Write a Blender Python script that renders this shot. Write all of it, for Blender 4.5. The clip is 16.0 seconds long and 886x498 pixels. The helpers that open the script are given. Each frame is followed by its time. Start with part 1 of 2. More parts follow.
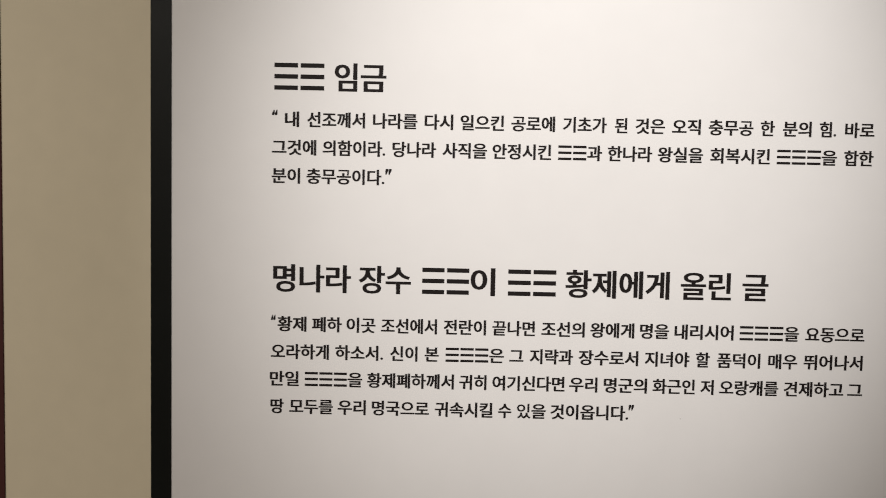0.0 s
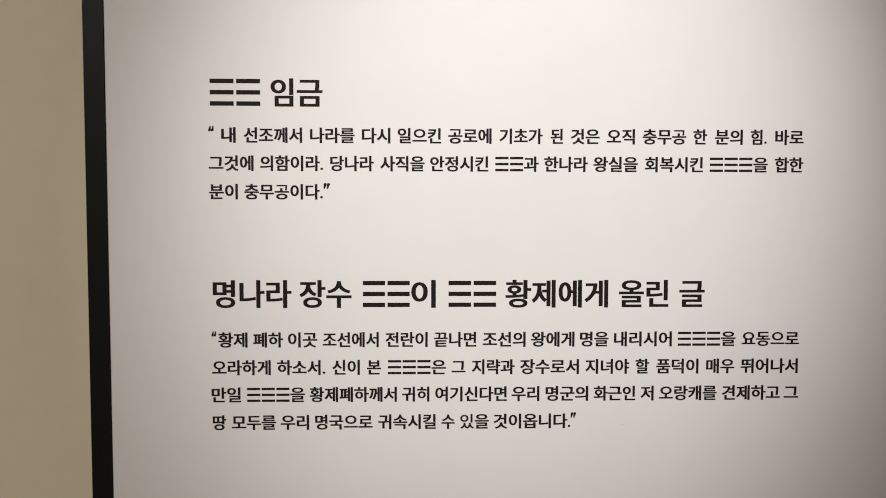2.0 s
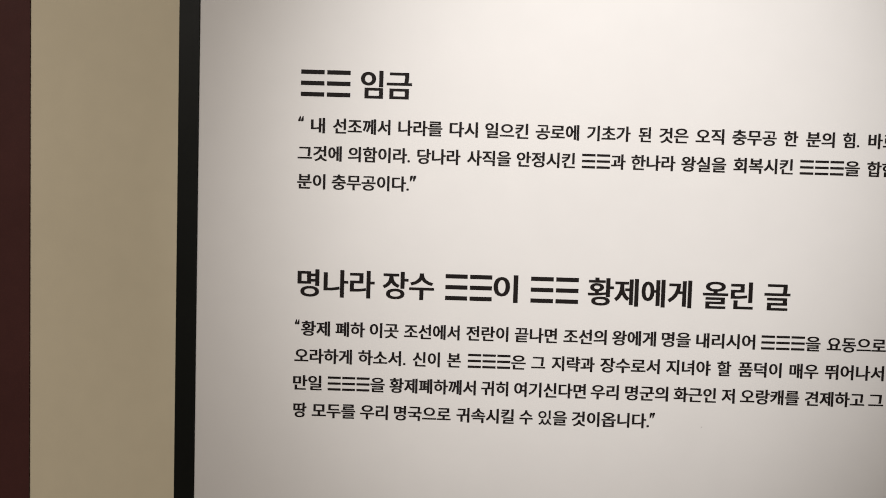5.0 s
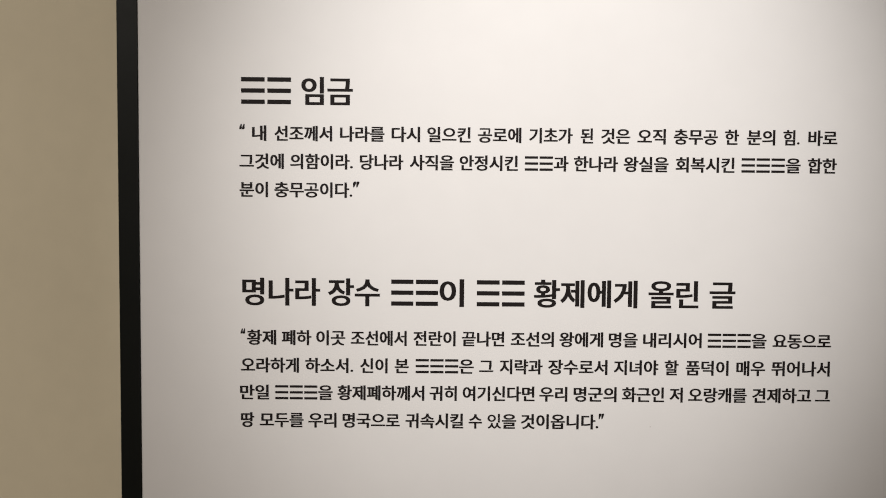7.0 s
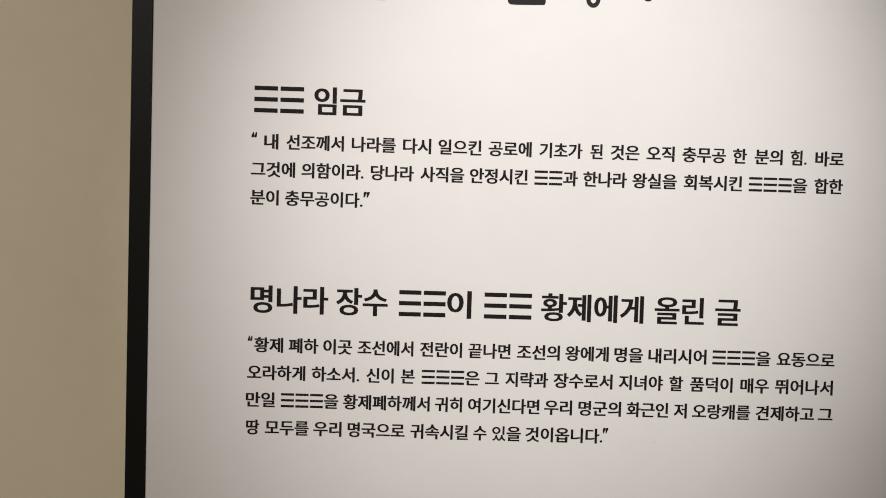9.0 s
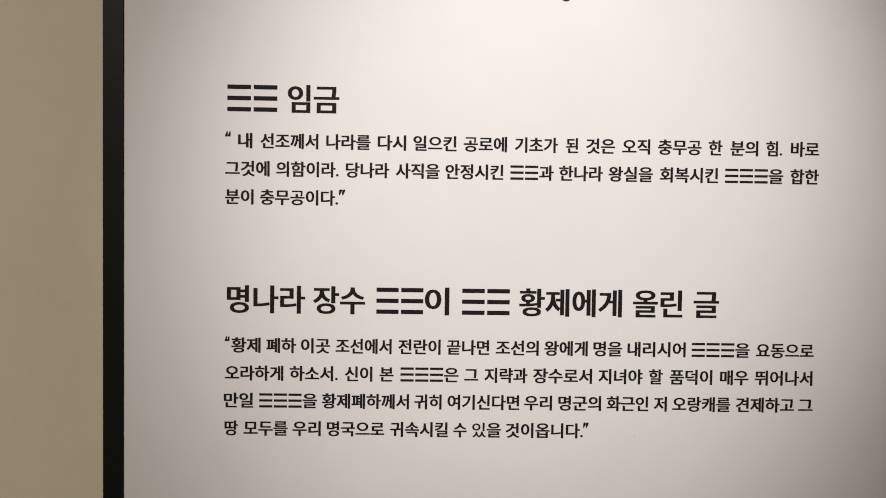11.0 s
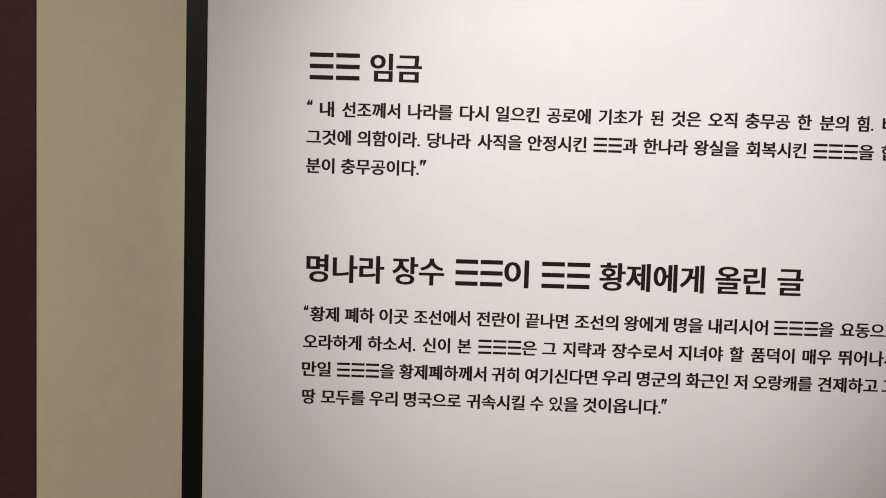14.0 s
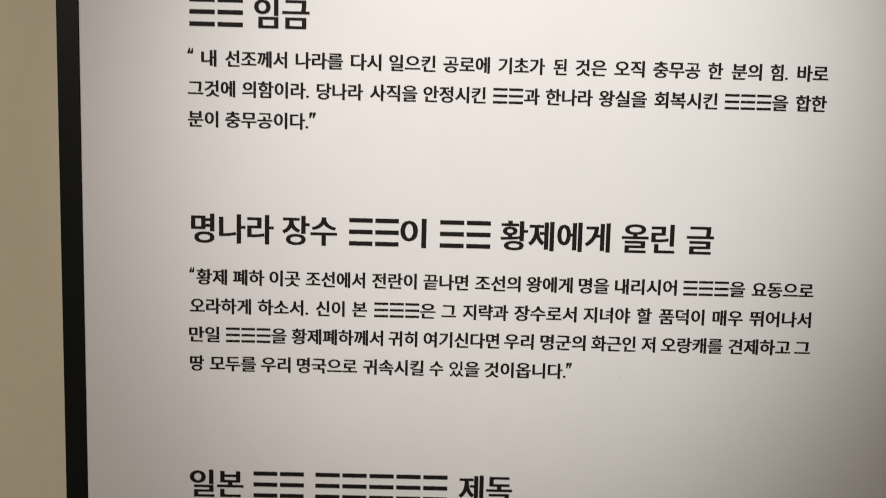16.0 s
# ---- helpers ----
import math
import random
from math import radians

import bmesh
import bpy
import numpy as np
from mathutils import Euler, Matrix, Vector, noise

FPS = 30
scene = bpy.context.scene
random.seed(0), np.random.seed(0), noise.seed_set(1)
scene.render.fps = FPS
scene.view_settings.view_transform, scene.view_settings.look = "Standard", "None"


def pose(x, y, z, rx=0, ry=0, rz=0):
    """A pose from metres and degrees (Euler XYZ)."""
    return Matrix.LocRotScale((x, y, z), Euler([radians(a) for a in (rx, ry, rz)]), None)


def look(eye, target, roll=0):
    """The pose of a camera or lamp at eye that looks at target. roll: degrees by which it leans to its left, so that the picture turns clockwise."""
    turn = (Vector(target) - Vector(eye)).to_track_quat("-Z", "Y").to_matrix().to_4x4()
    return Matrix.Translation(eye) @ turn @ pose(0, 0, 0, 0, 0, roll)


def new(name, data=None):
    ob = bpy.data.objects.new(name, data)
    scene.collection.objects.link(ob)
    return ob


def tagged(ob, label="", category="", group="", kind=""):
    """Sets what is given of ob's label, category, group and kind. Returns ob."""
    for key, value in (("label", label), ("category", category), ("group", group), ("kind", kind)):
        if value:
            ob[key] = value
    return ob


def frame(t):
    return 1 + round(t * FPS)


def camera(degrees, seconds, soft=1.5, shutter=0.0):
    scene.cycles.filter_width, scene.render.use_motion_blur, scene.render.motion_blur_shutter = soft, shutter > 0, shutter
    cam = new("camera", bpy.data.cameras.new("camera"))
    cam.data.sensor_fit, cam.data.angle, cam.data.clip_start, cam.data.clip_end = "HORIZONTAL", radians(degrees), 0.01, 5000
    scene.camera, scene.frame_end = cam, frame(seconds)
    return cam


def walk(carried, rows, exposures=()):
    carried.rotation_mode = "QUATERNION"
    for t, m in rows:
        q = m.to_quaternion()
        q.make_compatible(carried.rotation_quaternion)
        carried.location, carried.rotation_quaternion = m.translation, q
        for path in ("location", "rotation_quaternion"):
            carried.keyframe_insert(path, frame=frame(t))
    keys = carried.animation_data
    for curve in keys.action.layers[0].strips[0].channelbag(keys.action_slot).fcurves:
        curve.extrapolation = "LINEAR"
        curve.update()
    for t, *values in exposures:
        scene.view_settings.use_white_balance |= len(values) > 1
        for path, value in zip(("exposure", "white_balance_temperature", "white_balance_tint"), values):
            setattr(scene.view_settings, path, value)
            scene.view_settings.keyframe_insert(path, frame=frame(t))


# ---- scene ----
cam = camera(60.7, 16.0, soft=1.0, shutter=0.4)
PATH = [
    (0, (0.0034, -0.9564, 1.6118), (-0.0033, 1.0407, 1.5031), 1.16),
    (0.5, (0.028, -0.9499, 1.6138), (0.0406, 1.0472, 1.506), 0.76),
    (1, (0.0481, -0.9464, 1.6186), (0.0788, 1.0506, 1.5146), -0.07),
    (1.5, (0.0562, -0.9478, 1.6212), (0.1009, 1.0491, 1.5206), -0.09),
    (2, (0.0502, -0.9604, 1.6241), (0.1047, 1.0364, 1.5244), 0.10),
    (2.5, (0.0294, -0.9703, 1.6212), (0.0776, 1.0268, 1.5253), 0.23),
    (3, (-0.0003, -0.9739, 1.6195), (0.02, 1.0233, 1.5157), 0.64),
    (3.5, (-0.0243, -0.9716, 1.6074), (-0.0252, 1.0257, 1.5038), 1.21),
    (3.7, (-0.0308, -0.9687, 1.6166), (-0.0406, 1.028, 1.503), 1.52),
    (5.8, (-0.0004, -0.9622, 1.615), (-0.0253, 1.0355, 1.5215), 1.55),
    (6, (0.0068, -0.9627, 1.6157), (-0.016, 1.0349, 1.5217), 1.28),
    (6.5, (0.0249, -0.9629, 1.6189), (0.017, 1.0349, 1.5259), 0.76),
    (7, (0.0342, -0.9594, 1.6192), (0.0462, 1.0384, 1.5269), 0.49),
    (7.5, (0.0399, -0.9485, 1.6167), (0.0647, 1.0491, 1.522), 0.49),
    (8, (0.0301, -0.9507, 1.6174), (0.0611, 1.0472, 1.5301), 1.33),
    (8.2, (0.0157, -0.9543, 1.6226), (0.0434, 1.0437, 1.5387), 1.84),
    (10.3, (0.0238, -0.9674, 1.6195), (0.0496, 1.0318, 1.5699), 1.12),
    (10.5, (0.0284, -0.965, 1.6188), (0.0561, 1.0339, 1.5611), 1.01),
    (11, (0.0396, -0.961, 1.6165), (0.0785, 1.0376, 1.5524), 0.80),
    (11.5, (0.0434, -0.9698, 1.6174), (0.0972, 1.0286, 1.5573), 0.32),
    (12, (0.0595, -0.9719, 1.6219), (0.1259, 1.026, 1.5603), -0.41),
    (12.5, (0.0683, -0.9736, 1.6206), (0.1383, 1.0241, 1.5556), -0.80),
    (13, (0.0553, -0.9642, 1.6091), (0.1264, 1.0333, 1.5384), 0.01),
    (13.5, (0.0008, -0.9605, 1.6087), (0.0177, 1.0369, 1.5081), 1.15),
    (14, (-0.0345, -0.9547, 1.5996), (-0.0506, 1.0423, 1.4912), 1.66),
    (14.5, (-0.0254, -0.9457, 1.5987), (-0.0427, 1.051, 1.485), 1.50),
    (15, (0.0084, -0.9319, 1.6012), (0.003, 1.064, 1.4732), 1.10),
    (15.5, (0.0516, -0.9123, 1.5947), (0.08, 1.0832, 1.4631), 0.95),
    (16, (0.0816, -0.9063, 1.5846), (0.095, 1.0851, 1.4003), 1.42),
]
walk(cam, [(t, look(eye, target, roll)) for t, eye, target, roll in PATH],
     [(0, 0.04), (3.5, 0.03), (8, 0.03), (10.5, 0.0), (16, 0.0)])


# ---- light ----
def lamp(name, kind, energy, colour, m):
    data = bpy.data.lights.new(name, kind)
    data.energy, data.color = energy, colour
    ob = new(name, data)
    ob.matrix_world = m
    return ob


world = bpy.data.worlds.new("world")
scene.world = world
world.use_nodes = True
world.node_tree.nodes["Background"].inputs[0].default_value = (0.02, 0.02, 0.02, 1)
world.node_tree.nodes["Background"].inputs[1].default_value = 0.2

# the ceiling spot that washes the panel, and the dim general light of the hall
spot = lamp("spot_lamp", "SPOT", 186, (0.978, 0.944, 0.922), look((0.335, -1.80, 2.97), (0.189, 0.0, 1.702)))
spot.data.spot_size, spot.data.spot_blend, spot.data.shadow_soft_size = radians(29.8), 0.99, 0.03
hall = lamp("hall_lamp", "AREA", 80, (1.0, 0.92, 0.838), look((-1.68, -2.35, 3.10), (-1.68, -2.35, 0)))
hall.data.shape, hall.data.size, hall.data.size_y = "RECTANGLE", 1.6, 2.0


# ---- materials ----
def material(name, colour, rough, tint=0.06, grain=60.0, relief=0.02, fine=600.0, patch=4.0, metal=0.0, spec=0.5):
    """A painted or printed surface: broad patches, grain, and a fine relief, in object space (metres)."""
    mat = bpy.data.materials.new(name)
    mat.use_nodes = True
    nt = mat.node_tree
    bsdf = nt.nodes["Principled BSDF"]
    co = nt.nodes.new("ShaderNodeTexCoord")

    def cloud(scale, detail):
        n = nt.nodes.new("ShaderNodeTexNoise")
        n.inputs["Scale"].default_value, n.inputs["Detail"].default_value = scale, detail
        nt.links.new(co.outputs["Object"], n.inputs["Vector"])
        return n.outputs["Fac"]

    def ranged(fac, low, high):
        r = nt.nodes.new("ShaderNodeMapRange")
        r.inputs["From Min"].default_value, r.inputs["From Max"].default_value = 0.3, 0.7
        r.inputs["To Min"].default_value, r.inputs["To Max"].default_value = low, high
        nt.links.new(fac, r.inputs["Value"])
        return r.outputs["Result"]

    both = nt.nodes.new("ShaderNodeMath")
    both.operation = "MULTIPLY"
    nt.links.new(ranged(cloud(patch, 4), 1 - tint, 1 + tint), both.inputs[0])
    nt.links.new(ranged(cloud(grain, 3), 1 - tint * 0.4, 1 + tint * 0.4), both.inputs[1])
    base = nt.nodes.new("ShaderNodeVectorMath")
    base.operation = "SCALE"
    base.inputs[0].default_value = colour
    nt.links.new(both.outputs[0], base.inputs["Scale"])
    nt.links.new(base.outputs[0], bsdf.inputs["Base Color"])
    nt.links.new(ranged(cloud(patch * 3, 3), rough - 0.05, rough + 0.05), bsdf.inputs["Roughness"])
    bump = nt.nodes.new("ShaderNodeBump")
    bump.inputs["Strength"].default_value, bump.inputs["Distance"].default_value = relief, 0.002
    nt.links.new(cloud(fine, 3), bump.inputs["Height"])
    nt.links.new(bump.outputs[0], bsdf.inputs["Normal"])
    bsdf.inputs["Metallic"].default_value = metal
    bsdf.inputs["Specular IOR Level"].default_value = spec
    return mat


PRINT = material("satin_white_print_film", (0.80, 0.785, 0.77), 0.55, tint=0.02, grain=25, relief=0.03, fine=900, patch=3, spec=0.3)
INK = material("black_print_ink", (0.014, 0.0112, 0.0105), 0.6, tint=0.1, grain=200, relief=0.02, spec=0.1)
TITLE_INK = material("charcoal_print_ink", (0.022, 0.019, 0.019), 0.6, tint=0.1, grain=200, relief=0.02, spec=0.12)
SPECK = material("grey_dust_speck", (0.60, 0.58, 0.56), 0.8)
FRAME = material("black_powder_coated_aluminium", (0.008, 0.009, 0.008), 0.45, tint=0.12, grain=300, relief=0.05, fine=2500, spec=0.14)
CREAM = material("cream_wall_paint", (0.72, 0.645, 0.48), 0.75, tint=0.03, grain=40, relief=0.05, fine=420, patch=2.5, spec=0.25)
MAROON = material("dark_maroon_paint", (0.072, 0.026, 0.024), 0.65, tint=0.10, grain=50, relief=0.05, fine=380, patch=5, spec=0.12)
FLOOR = material("brown_floor_boards", (0.11, 0.075, 0.05), 0.45, tint=0.2, grain=30)
CEILING = material("dark_grey_ceiling_paint", (0.16, 0.155, 0.15), 0.85, tint=0.04)
HALL = material("beige_hall_paint", (0.22, 0.20, 0.16), 0.8, tint=0.04)


# ---- mesh helpers ----
def mesh_of(name, bm, mat):
    data = bpy.data.meshes.new(name)
    bm.normal_update()
    bm.to_mesh(data)
    bm.free()
    data.materials.append(mat)
    return data


def part(name, bm, mat, parent, label=""):
    ob = new(name, mesh_of(name, bm, mat))
    ob.parent = parent
    return tagged(ob, label) if label else ob


def box(x0, x1, y0, y1, z0, z1, bevel=0.0):
    bm = bmesh.new()
    bmesh.ops.create_cube(bm, size=1)
    for v in bm.verts:
        v.co = ((x0 + x1) / 2 + v.co.x * (x1 - x0), (y0 + y1) / 2 + v.co.y * (y1 - y0), (z0 + z1) / 2 + v.co.z * (z1 - z0))
    if bevel:
        bmesh.ops.bevel(bm, geom=bm.edges[:], offset=bevel, segments=3, affect="EDGES", profile=0.5)
    return bm


def structure(name, bm, mat, label, category):
    return tagged(new(name, mesh_of(name, bm, mat)), label, category, kind="structure")


# ---- the hall ----
WALL_Y = 0.006          # face of the cream wall, behind the panel's print at y = 0
EDGE_X = -0.5620         # where the maroon wall section ends
structure("wall_north", box(-3.2, 3.4, WALL_Y, 0.25, 0, 3.2), CREAM, "cream painted wall behind the framed panel", "wall")
structure("wall_section", box(-1.9, EDGE_X, WALL_Y - 0.0015, WALL_Y + 0.02, 0, 3.2, 0.0005), MAROON, "dark maroon painted wall section beside the cream wall", "wall")
structure("wall_south", box(-3.2, 3.4, -4.7, -4.5, 0, 3.2), HALL, "plain beige wall across the hall", "wall")
structure("wall_west", box(-3.4, -3.2, -4.7, 0.25, 0, 3.2), HALL, "plain beige end wall of the hall", "wall")
structure("wall_east", box(3.4, 3.6, -4.7, 0.25, 0, 3.2), HALL, "plain beige end wall of the hall", "wall")
structure("floor", box(-3.4, 3.6, -4.7, 0.25, -0.15, 0), FLOOR, "plain brown floor of the hall", "floor")
structure("ceiling", box(-3.4, 3.6, -4.7, 0.25, 3.2, 3.35), CEILING, "plain dark grey ceiling of the hall", "ceiling")

# ---- the framed panel ----
LEFT, RIGHT, LOW, HIGH = -0.3441, 0.6645, 0.62, 2.30    # the print inside its frame
RAIL = 0.0262                                          # width of a frame rail

panel = tagged(new("information_panel"), "large white printed text panel in slim black frame on wall", "panel")
panel.location = (0.16, WALL_Y, LOW - RAIL)
ORIGIN = Matrix.Translation(panel.location).inverted()


def rail(a, b, inward):
    """One mitred rail from corner a to corner b of the print; inward points to the print's middle."""
    a, b, inward = Vector((a[0], 0, a[1])), Vector((b[0], 0, b[1])), Vector((inward[0], 0, inward[1]))
    along = (b - a).normalized()
    # across the rail (0 at the print), and out from the print
    profile = ((0.0, -0.004), (0.0, 0.0009), (0.0004, 0.0013), (RAIL - 0.0010, 0.0013),
               (RAIL - 0.0003, 0.0010), (RAIL, 0.0003), (RAIL, -WALL_Y))
    bm = bmesh.new()
    rings = []
    for end, sign in ((a, -1), (b, 1)):
        rings.append([bm.verts.new(ORIGIN @ (end - inward * w + along * sign * w + Vector((0, -d, 0)))) for w, d in profile])
    n = len(profile)
    for i in range(n):
        bm.faces.new((rings[0][i], rings[0][(i + 1) % n], rings[1][(i + 1) % n], rings[1][i]))
    bm.faces.new(rings[0])
    bm.faces.new(rings[1][::-1])
    bmesh.ops.recalc_face_normals(bm, faces=bm.faces[:])
    return bm


board = box(LEFT, RIGHT, 0.0, WALL_Y, LOW, HIGH)
board.transform(ORIGIN)
board = part("print_board", board, PRINT, panel, "satin white printed board")
for a, b, inward in (((LEFT, LOW), (LEFT, HIGH), (1, 0)), ((RIGHT, HIGH), (RIGHT, LOW), (-1, 0)),
                     ((LEFT, HIGH), (RIGHT, HIGH), (0, -1)), ((RIGHT, LOW), (LEFT, LOW), (0, 1))):
    part("frame_rail", rail(a, b, inward), FRAME, panel, "slim black metal frame rail")


# ---- the writing ----
PRINT_LIFT = 0.0003     # the ink lies this far in front of the print's face


def outline(char):
    """The contours of one character of the built-in font at size 1, as bezier points or plain points."""
    data = bpy.data.curves.new("letter", "FONT")
    data.body = char
    ob = new("letter", data)
    loops = []
    for s in ob.to_curve(bpy.context.evaluated_depsgraph_get()).splines:
        if s.type == "BEZIER":
            loops.append([(p.co.copy(), p.handle_left.copy(), p.handle_right.copy()) for p in s.bezier_points])
        else:
            loops.append([(p.co.xyz, p.co.xyz, p.co.xyz) for p in s.points])
    ob.to_curve_clear()
    bpy.data.objects.remove(ob)
    bpy.data.curves.remove(data)
    return loops


def inside(p, loop):
    odd = False
    for (a, *_), (b, *_) in zip(loop, loop[1:] + loop[:1]):
        if (a.y > p.y) != (b.y > p.y) and p.x < (b.x - a.x) * (p.y - a.y) / (b.y - a.y) + a.x:
            odd = not odd
    return odd


def contour_size(loop, narrow, steps=4):
    """Signed area and length of a contour, pressed together across by narrow."""
    pts = []
    for (a, _, c), (b, d, _) in zip(loop, loop[1:] + loop[:1]):
        for k in range(steps):
            t = k / steps
            q = a * (1 - t) ** 3 + c * 3 * t * (1 - t) ** 2 + d * 3 * t * t * (1 - t) + b * t ** 3
            pts.append((q.x * narrow, q.y))
    pairs = list(zip(pts, pts[1:] + pts[:1]))
    return sum(p[0] * q[1] - q[0] * p[1] for p, q in pairs) / 2, sum(math.dist(p, q) for p, q in pairs)


def thicken(loops, heavy, narrow):
    """One filled island of a letter, and by how much its area misses what the thickening should give."""
    bold = bpy.data.curves.new("letter", "CURVE")
    bold.dimensions, bold.fill_mode, bold.resolution_u, bold.offset = "2D", "BOTH", 4, heavy
    for loop in loops:
        t = bold.splines.new("BEZIER")
        t.bezier_points.add(len(loop) - 1)
        for p, q in zip(loop, t.bezier_points):
            q.handle_left_type = q.handle_right_type = "FREE"
            q.co, q.handle_left, q.handle_right = [(c.x * narrow, c.y, 0) for c in p]
        t.use_cyclic_u = True
    ob = new("letter", bold)
    data = bpy.data.meshes.new_from_object(ob.evaluated_get(bpy.context.evaluated_depsgraph_get()))
    points, faces = [(v.co.x / narrow, v.co.y) for v in data.vertices], [tuple(p.vertices) for p in data.polygons]
    area = sum(p.area for p in data.polygons)
    bpy.data.meshes.remove(data)
    bpy.data.objects.remove(ob)
    bpy.data.curves.remove(bold)
    sizes = [contour_size(loop, narrow) for loop in loops]
    want = abs(sizes[0][0]) - sum(abs(z[0]) for z in sizes[1:]) + heavy * sum(z[1] for z in sizes)
    return points, faces, abs(area / want - 1)


def letter(char, heavy, narrow, known={}):
    """One character, its strokes thickened more across than upwards: a list of islands, each of points and faces."""
    key = (char, heavy, narrow)
    if key not in known:
        loops = outline(char)
        if char == "있":      # strokes that stand close together
            heavy, narrow = heavy * 0.8, narrow * 1.35
        outer = [a for a in loops if sum(inside(a[0][0], b) for b in loops if b is not a) % 2 == 0]
        known[key] = []
        for a in outer:
            group = [a] + [b for b in loops if b not in outer and inside(b[0][0], a)]
            tries = []
            for h, n in ((heavy, narrow), (heavy * 0.8, narrow * 1.2), (heavy * 0.6, narrow * 1.5), (heavy * 0.4, 0.9), (heavy * 0.2, 1.0)):
                tries.append(thicken(group, h, n))
                if tries[-1][2] < 0.05:
                    break
            points, faces, miss = min(tries, key=lambda t: t[2])
            known[key].append((points, faces))
    return known[key]


def lay(bm, points, faces, lift=0.0):
    vs = [bm.verts.new(ORIGIN @ Vector((x, -PRINT_LIFT - lift, z))) for x, z in points]
    done = set()
    for f in faces:
        if len(set(f)) > 2 and frozenset(f) not in done:
            done.add(frozenset(f))
            face = bm.faces.new([vs[i] for i in f])
            face.normal_update()
            if face.normal.y > 0:
                face.normal_flip()


def bar(bm, x0, x1, z0, z1):
    lay(bm, [(x0, z0), (x1, z0), (x1, z1), (x0, z1)], [(0, 1, 2, 3)])


def quote(bm, x0, x1, z, size, opens):
    """A pair of slanted wedges: the thick end below where the quotation opens, above where it closes."""
    low, high = (0.60, 0.92) if opens else (0.55, 0.90)
    thick, thin = (low, high) if opens else (high, low)
    turn = 1 if opens else -1
    wide, lean = (x1 - x0) * 0.47, (x1 - x0) * 0.20
    for k in (0, 1):
        cx = x0 + (x1 - x0) * (0.25 + 0.5 * k)
        pts = []
        for at, half in ((-1.0, 0.32), (-0.85, 0.46), (-0.45, 0.50), (0.8, 0.22), (1.0, 0.12), (1.0, -0.12), (0.8, -0.22), (-0.45, -0.50), (-0.85, -0.46), (-1.0, -0.32)):
            zz = z + ((thick + thin) / 2 + at * (thin - thick) / 2) * size
            pts.append((cx + at * turn * lean / 2 + half * wide, zz))
        lay(bm, pts, [tuple(range(len(pts)))])


ADVANCE, STOP = 0.92, 0.24      # widths of a syllable and of a full stop, at size 1


def write(name, z, size, weight, words, label, split=False):
    """One line of print. words: text, where its ink begins and ends; each # is a syllable of a name, set as plain bars.
    split: a part for each letter, else one for the whole line."""
    bm = bmesh.new()

    def done():
        nonlocal bm
        if split and bm.verts:
            part(name, bm, INK, board, label)
            bm = bmesh.new()

    for text, x0, x1 in words:
        masked = text.count("#")
        cell = (x1 - x0) / len(text)
        for i in range(masked):
            for low in (-0.06, 0.305, 0.67):
                bar(bm, x0 + (i + 0.04) * cell, x0 + (i + 0.94) * cell, z + low * size, z + (low + 0.14) * size)
            done()
        x0 += masked * cell
        if text in "“”":
            quote(bm, x0, x1, z, size, text == "“")
            continue
        at, glyphs = 0.0, []
        for c in text[masked:]:
            glyphs.append((at, c, letter(c, *weight)))
            at += STOP if c == "." else ADVANCE
        xs = [at + x for at, c, islands in glyphs for points, faces in islands for x, y in points]
        for at, c, islands in glyphs:
            for k, (points, faces) in enumerate(islands):
                lay(bm, [(x0 + (at + x - min(xs)) / (max(xs) - min(xs)) * (x1 - x0), z + y * size) for x, y in points], faces, k * 0.00002)
            done()
    if not split:
        part(name, bm, INK, board, label)
    else:
        bm.free()


HEAD, BODY = 0.0382, 0.0208
BOLD, TEXT = (0.011, 0.36), (0.0130, 0.40)   # how far strokes are thickened upwards, and that over the thickening across
heading = "bold black printed heading letter"
line = "black printed line of text"

write("letter", 1.7578, HEAD, BOLD, (("##", -0.2165, -0.1507), ("임금", -0.1397, -0.0749)), heading, split=True)
write("text_line", 1.7113, BODY, TEXT, (
    ("“", -0.2175, -0.2105), ("내", -0.2016, -0.1836), ("선조께서", -0.1736, -0.1008), ("나라를", -0.0909, -0.0350), ("다시", -0.0260, 0.0099),
    ("일으킨", 0.0189, 0.0737), ("공로에", 0.0827, 0.1376), ("기초가", 0.1475, 0.2024), ("된", 0.2124, 0.2283), ("것은", 0.2383, 0.2752),
    ("오직", 0.2842, 0.3201), ("충무공", 0.3301, 0.3859), ("한", 0.3949, 0.4128), ("분의", 0.4228, 0.4587), ("힘.", 0.4687, 0.4896), ("바로", 0.5006, 0.5375)), line)
write("text_line", 1.6762, BODY, TEXT, (
    ("그것에", -0.2176, -0.1617), ("의함이라.", -0.1537, -0.0749), ("당나라", -0.0659, -0.0110), ("사직을", -0.0030, 0.0529), ("안정시킨", 0.0599, 0.1337),
    ("##과", 0.1417, 0.1976), ("한나라", 0.2045, 0.2604), ("왕실을", 0.2674, 0.3243), ("회복시킨", 0.3333, 0.4081), ("###을", 0.4161, 0.4919),
    ("합한", 0.5009, 0.5378)), line)
write("text_line", 1.6405, BODY, TEXT, (("분이", -0.2176, -0.1817), ("충무공이다.", -0.1737, -0.0753), ("”", -0.0748, -0.0668)), line)

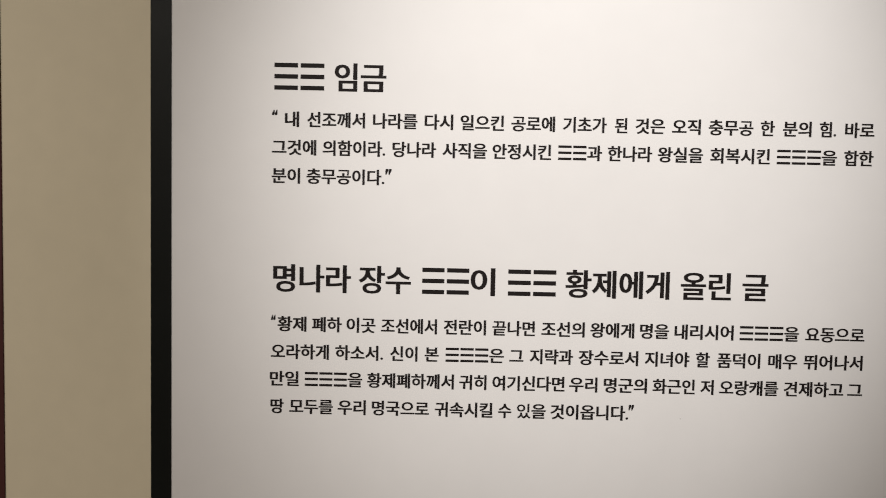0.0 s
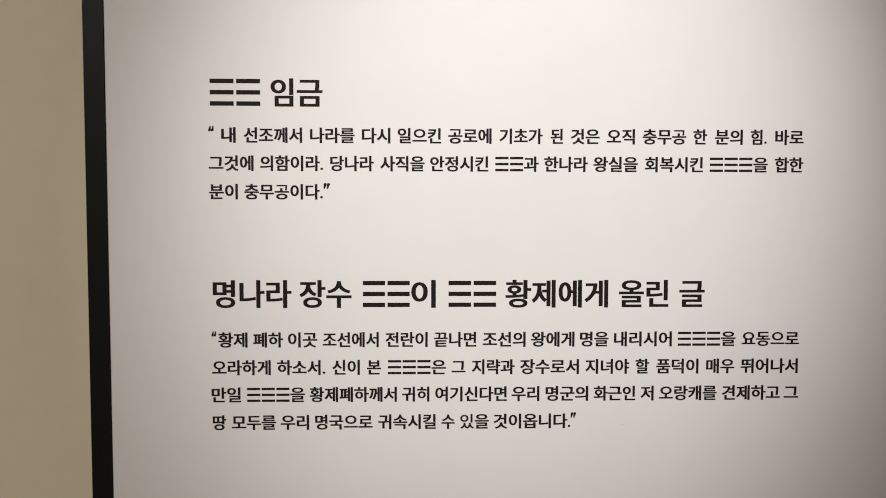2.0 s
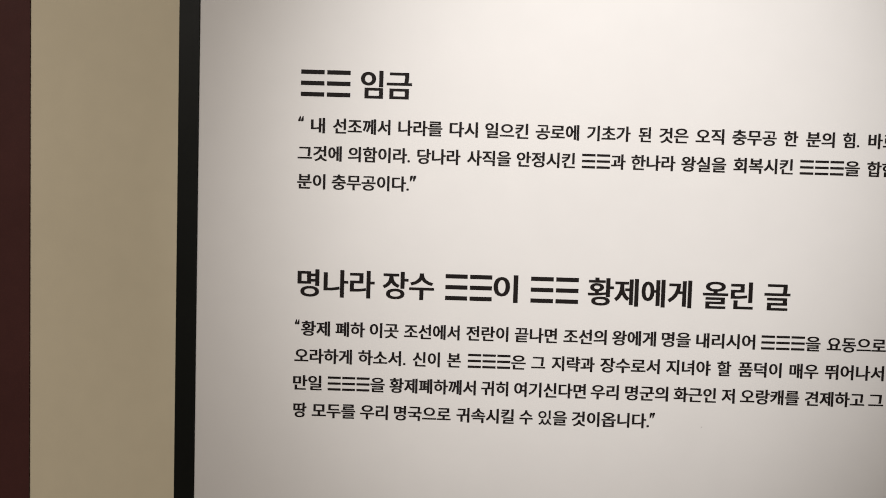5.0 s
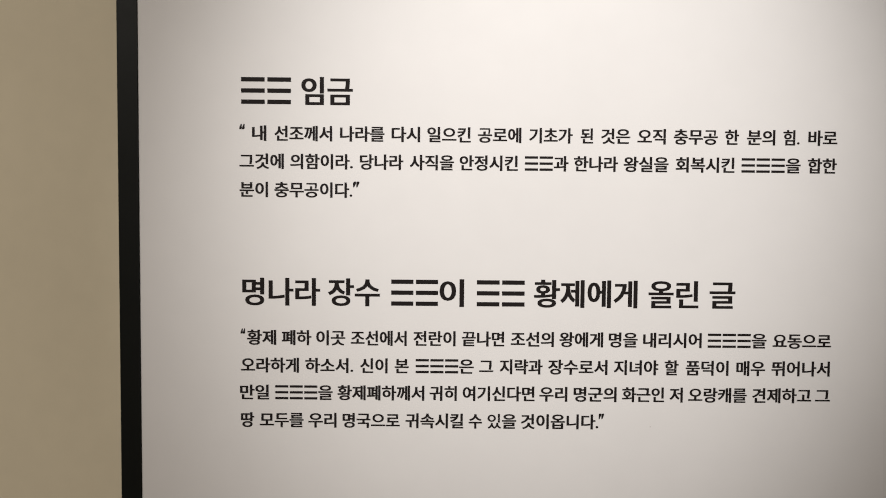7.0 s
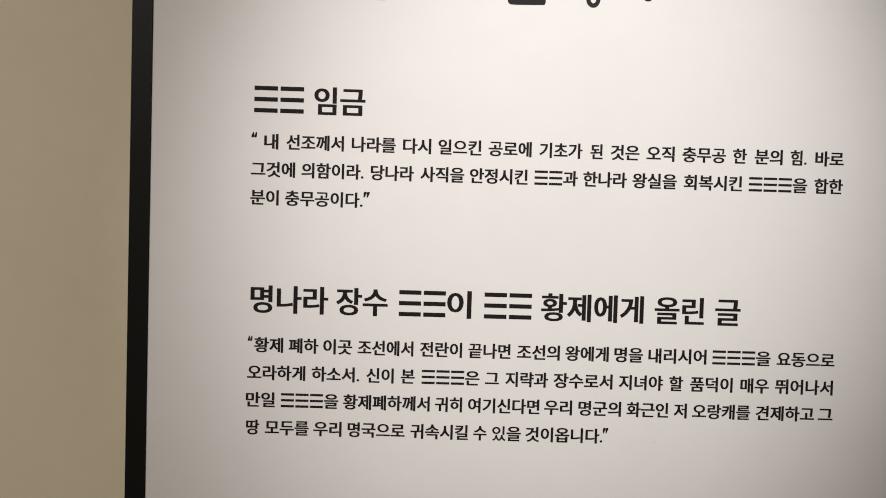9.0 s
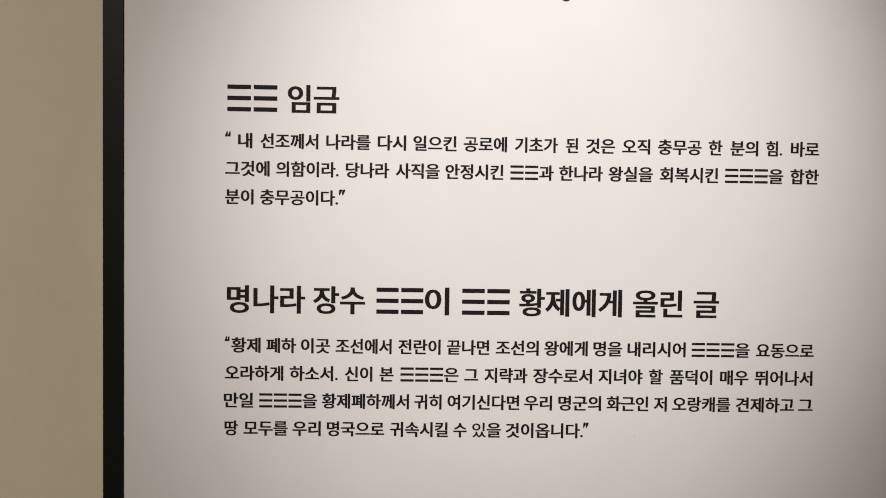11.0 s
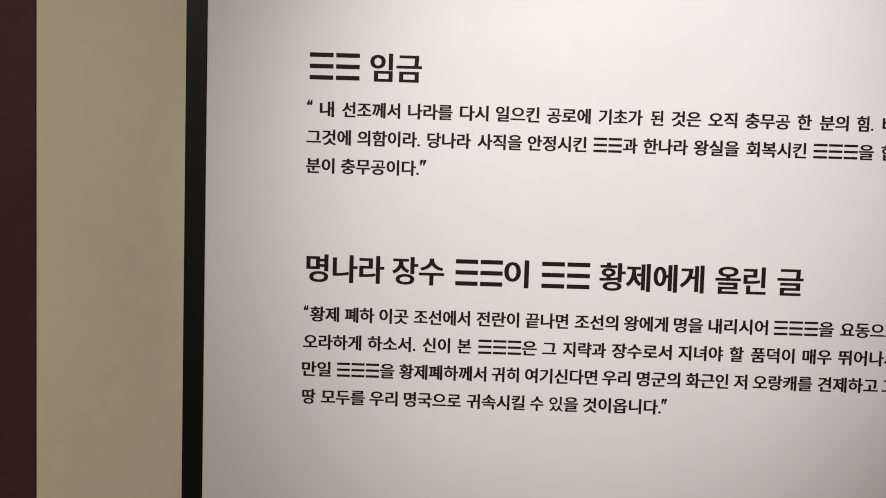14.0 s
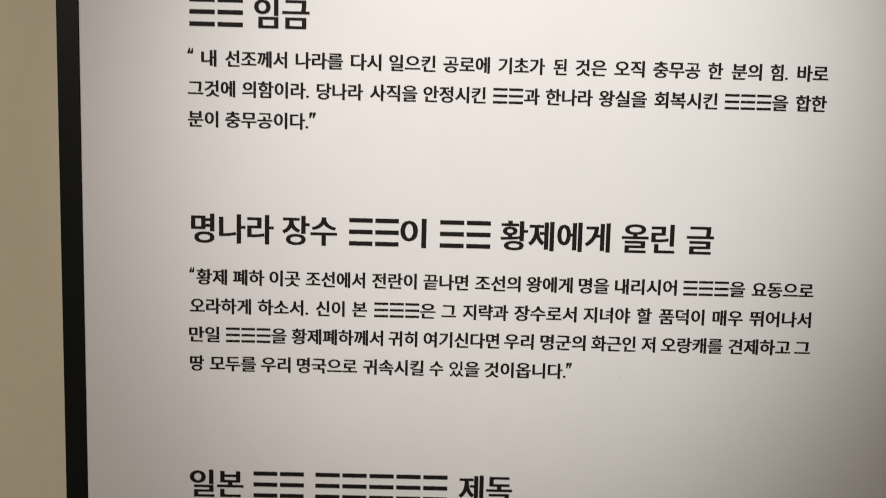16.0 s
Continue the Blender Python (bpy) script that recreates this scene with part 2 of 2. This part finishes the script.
write("letter", 1.5046, HEAD, BOLD, (
    ("명나라", -0.2147, -0.1157), ("장수", -0.1057, -0.0397), ("##이", -0.0267, 0.0673), ("##", 0.0823, 0.1463), ("황제에게", 0.1563, 0.2884),
    ("올린", 0.3024, 0.3664), ("글", 0.3804, 0.4134)), heading, split=True)
write("text_line", 1.4526, BODY, TEXT, (
    ("“", -0.2168, -0.2108), ("황제", -0.2088, -0.1717), ("폐하", -0.1647, -0.1267), ("이곳", -0.1207, -0.0837), ("조선에서", -0.0767, -0.0054),
    ("전란이", 0.0030, 0.0570), ("끝나면", 0.0651, 0.1193), ("조선의", 0.1275, 0.1826), ("왕에게", 0.1896, 0.2456), ("명을", 0.2527, 0.2897),
    ("내리시어", 0.2967, 0.3718), ("###을", 0.3788, 0.4548), ("요동으로", 0.4628, 0.5379)), line)
write("text_line", 1.4171, BODY, TEXT, (
    ("오라하게", -0.2168, -0.1427), ("하소서.", -0.1347, -0.0736), ("신이", -0.0646, -0.0296), ("본", -0.0205, -0.0025), ("###은", 0.0055, 0.0806),
    ("그", 0.0876, 0.1056), ("지략과", 0.1136, 0.1687), ("장수로서", 0.1757, 0.2518), ("지녀야", 0.2599, 0.3169), ("할", 0.3249, 0.3430),
    ("품덕이", 0.3520, 0.4071), ("매우", 0.4171, 0.4541), ("뛰어나서", 0.4621, 0.5372)), line)
write("text_line", 1.3821, BODY, TEXT, (
    ("만일", -0.2179, -0.1808), ("###을", -0.1738, -0.0996), ("황제폐하께서", -0.0936, 0.0176), ("귀히", 0.0242, 0.0592), ("여기신다면", 0.0667, 0.1589),
    ("우리", 0.1649, 0.2009), ("명군의", 0.2089, 0.2641), ("화근인", 0.2711, 0.3252), ("저", 0.3322, 0.3492), ("오랑캐를", 0.3562, 0.4314),
    ("견제하고", 0.4384, 0.5145), ("그", 0.5195, 0.5386)), line)
write("text_line", 1.3464, BODY, TEXT, (
    ("땅", -0.2169, -0.1999), ("모두를", -0.1928, -0.1367), ("우리", -0.1307, -0.0946), ("명국으로", -0.0869, -0.0136), ("귀속시킬", -0.0064, 0.0678),
    ("수", 0.0748, 0.0918), ("있을", 0.0989, 0.1359), ("것이옵니다.", 0.1418, 0.2414), ("”", 0.2412, 0.2482)), line)

write("letter", 1.1885, HEAD, BOLD, (
    ("일본", -0.2181, -0.1518), ("##", -0.1407, -0.0754), ("#####", -0.0644, 0.1024), ("제독", 0.1144, 0.1807)), heading, split=True)


def brush(path, widths):
    """A brush stroke along a path, rounded at its bends and ends, with its width at each of the path's points."""
    line_of = [Vector((x, z, w)) for (x, z), w in zip(path, widths)]
    for _ in range(3):
        cut = [line_of[0]]
        for a, b in zip(line_of, line_of[1:]):
            cut += [a.lerp(b, 0.25), a.lerp(b, 0.75)]
        line_of = cut + [line_of[-1]]
    sides = ([], [])
    for i, p in enumerate(line_of):
        ahead = (line_of[min(i + 1, len(line_of) - 1)] - line_of[max(i - 1, 0)]).xy.normalized()
        across = Vector((-ahead.y, ahead.x)) * p.z / 2
        sides[0].append(p.xy + across)
        sides[1].append(p.xy - across)
    # the far end, flattened and a little askew as a brush leaves it
    end, r = line_of[-1].xy, line_of[-1].z / 2
    cap = [end - across * math.cos(k * math.pi / 8) * -1 + ahead * r * 0.55 * math.sin(k * math.pi / 8) * (1.25 - 0.06 * k) for k in range(1, 8)]
    outline_of = sides[0] + cap + sides[1][::-1]
    bm = bmesh.new()
    lay(bm, outline_of, [tuple(range(len(outline_of)))])
    bmesh.ops.triangulate(bm, faces=bm.faces[:])
    return bm


# feet of the brush-lettered title, whose upper part stays out of view
for path, widths in (
        (((-0.1505, 1.940), (-0.1500, 1.9074), (-0.1470, 1.9049), (-0.1115, 1.9059)), (0.0075, 0.0080, 0.0088, 0.0074)),
        (((-0.0980, 1.940), (-0.0972, 1.9082), (-0.0940, 1.9054), (-0.0540, 1.9050)), (0.0075, 0.0080, 0.0088, 0.0080)),
        (((0.1040, 1.940), (0.1043, 1.9060), (0.1055, 1.9042), (0.1468, 1.9056)), (0.0074, 0.0076, 0.0076, 0.0080)),
        (((-0.1726, 1.940), (-0.1730, 1.9088)), (0.0080, 0.0066)),
        (((0.0650, 1.940), (0.0648, 1.9130)), (0.0075, 0.0064)),
        (((0.0832, 1.940), (0.0834, 1.9130)), (0.0075, 0.0060)),
        (((0.2568, 1.940), (0.2560, 1.9172)), (0.0085, 0.0068)),
        (((0.2788, 1.940), (0.2780, 1.9134)), (0.0120, 0.0104))):
    part("title_stroke", brush(path, widths), TITLE_INK, board, "charcoal brush-lettered title stroke")
ring = bmesh.new()
n, cx, cz = 32, 0.2092, 1.9112
lay(ring, [(cx + rx * math.cos(2 * math.pi * k / n), cz + rz * math.sin(2 * math.pi * k / n)) for rx, rz in ((0.0091, 0.0110), (0.0036, 0.0055)) for k in range(n)],
    [(k, (k + 1) % n, n + (k + 1) % n, n + k) for k in range(n)])
part("title_stroke", ring, TITLE_INK, board, "charcoal brush-lettered title ring")

# a dust speck below the last line
speck = bmesh.new()
bmesh.ops.create_icosphere(speck, subdivisions=2, radius=0.0010)
for v in speck.verts:
    v.co = ORIGIN @ Vector((0.3085 + v.co.x, v.co.y * 0.25, 1.3485 + v.co.z * 0.8))
part("dust_speck", speck, SPECK, board, "small grey dust speck")
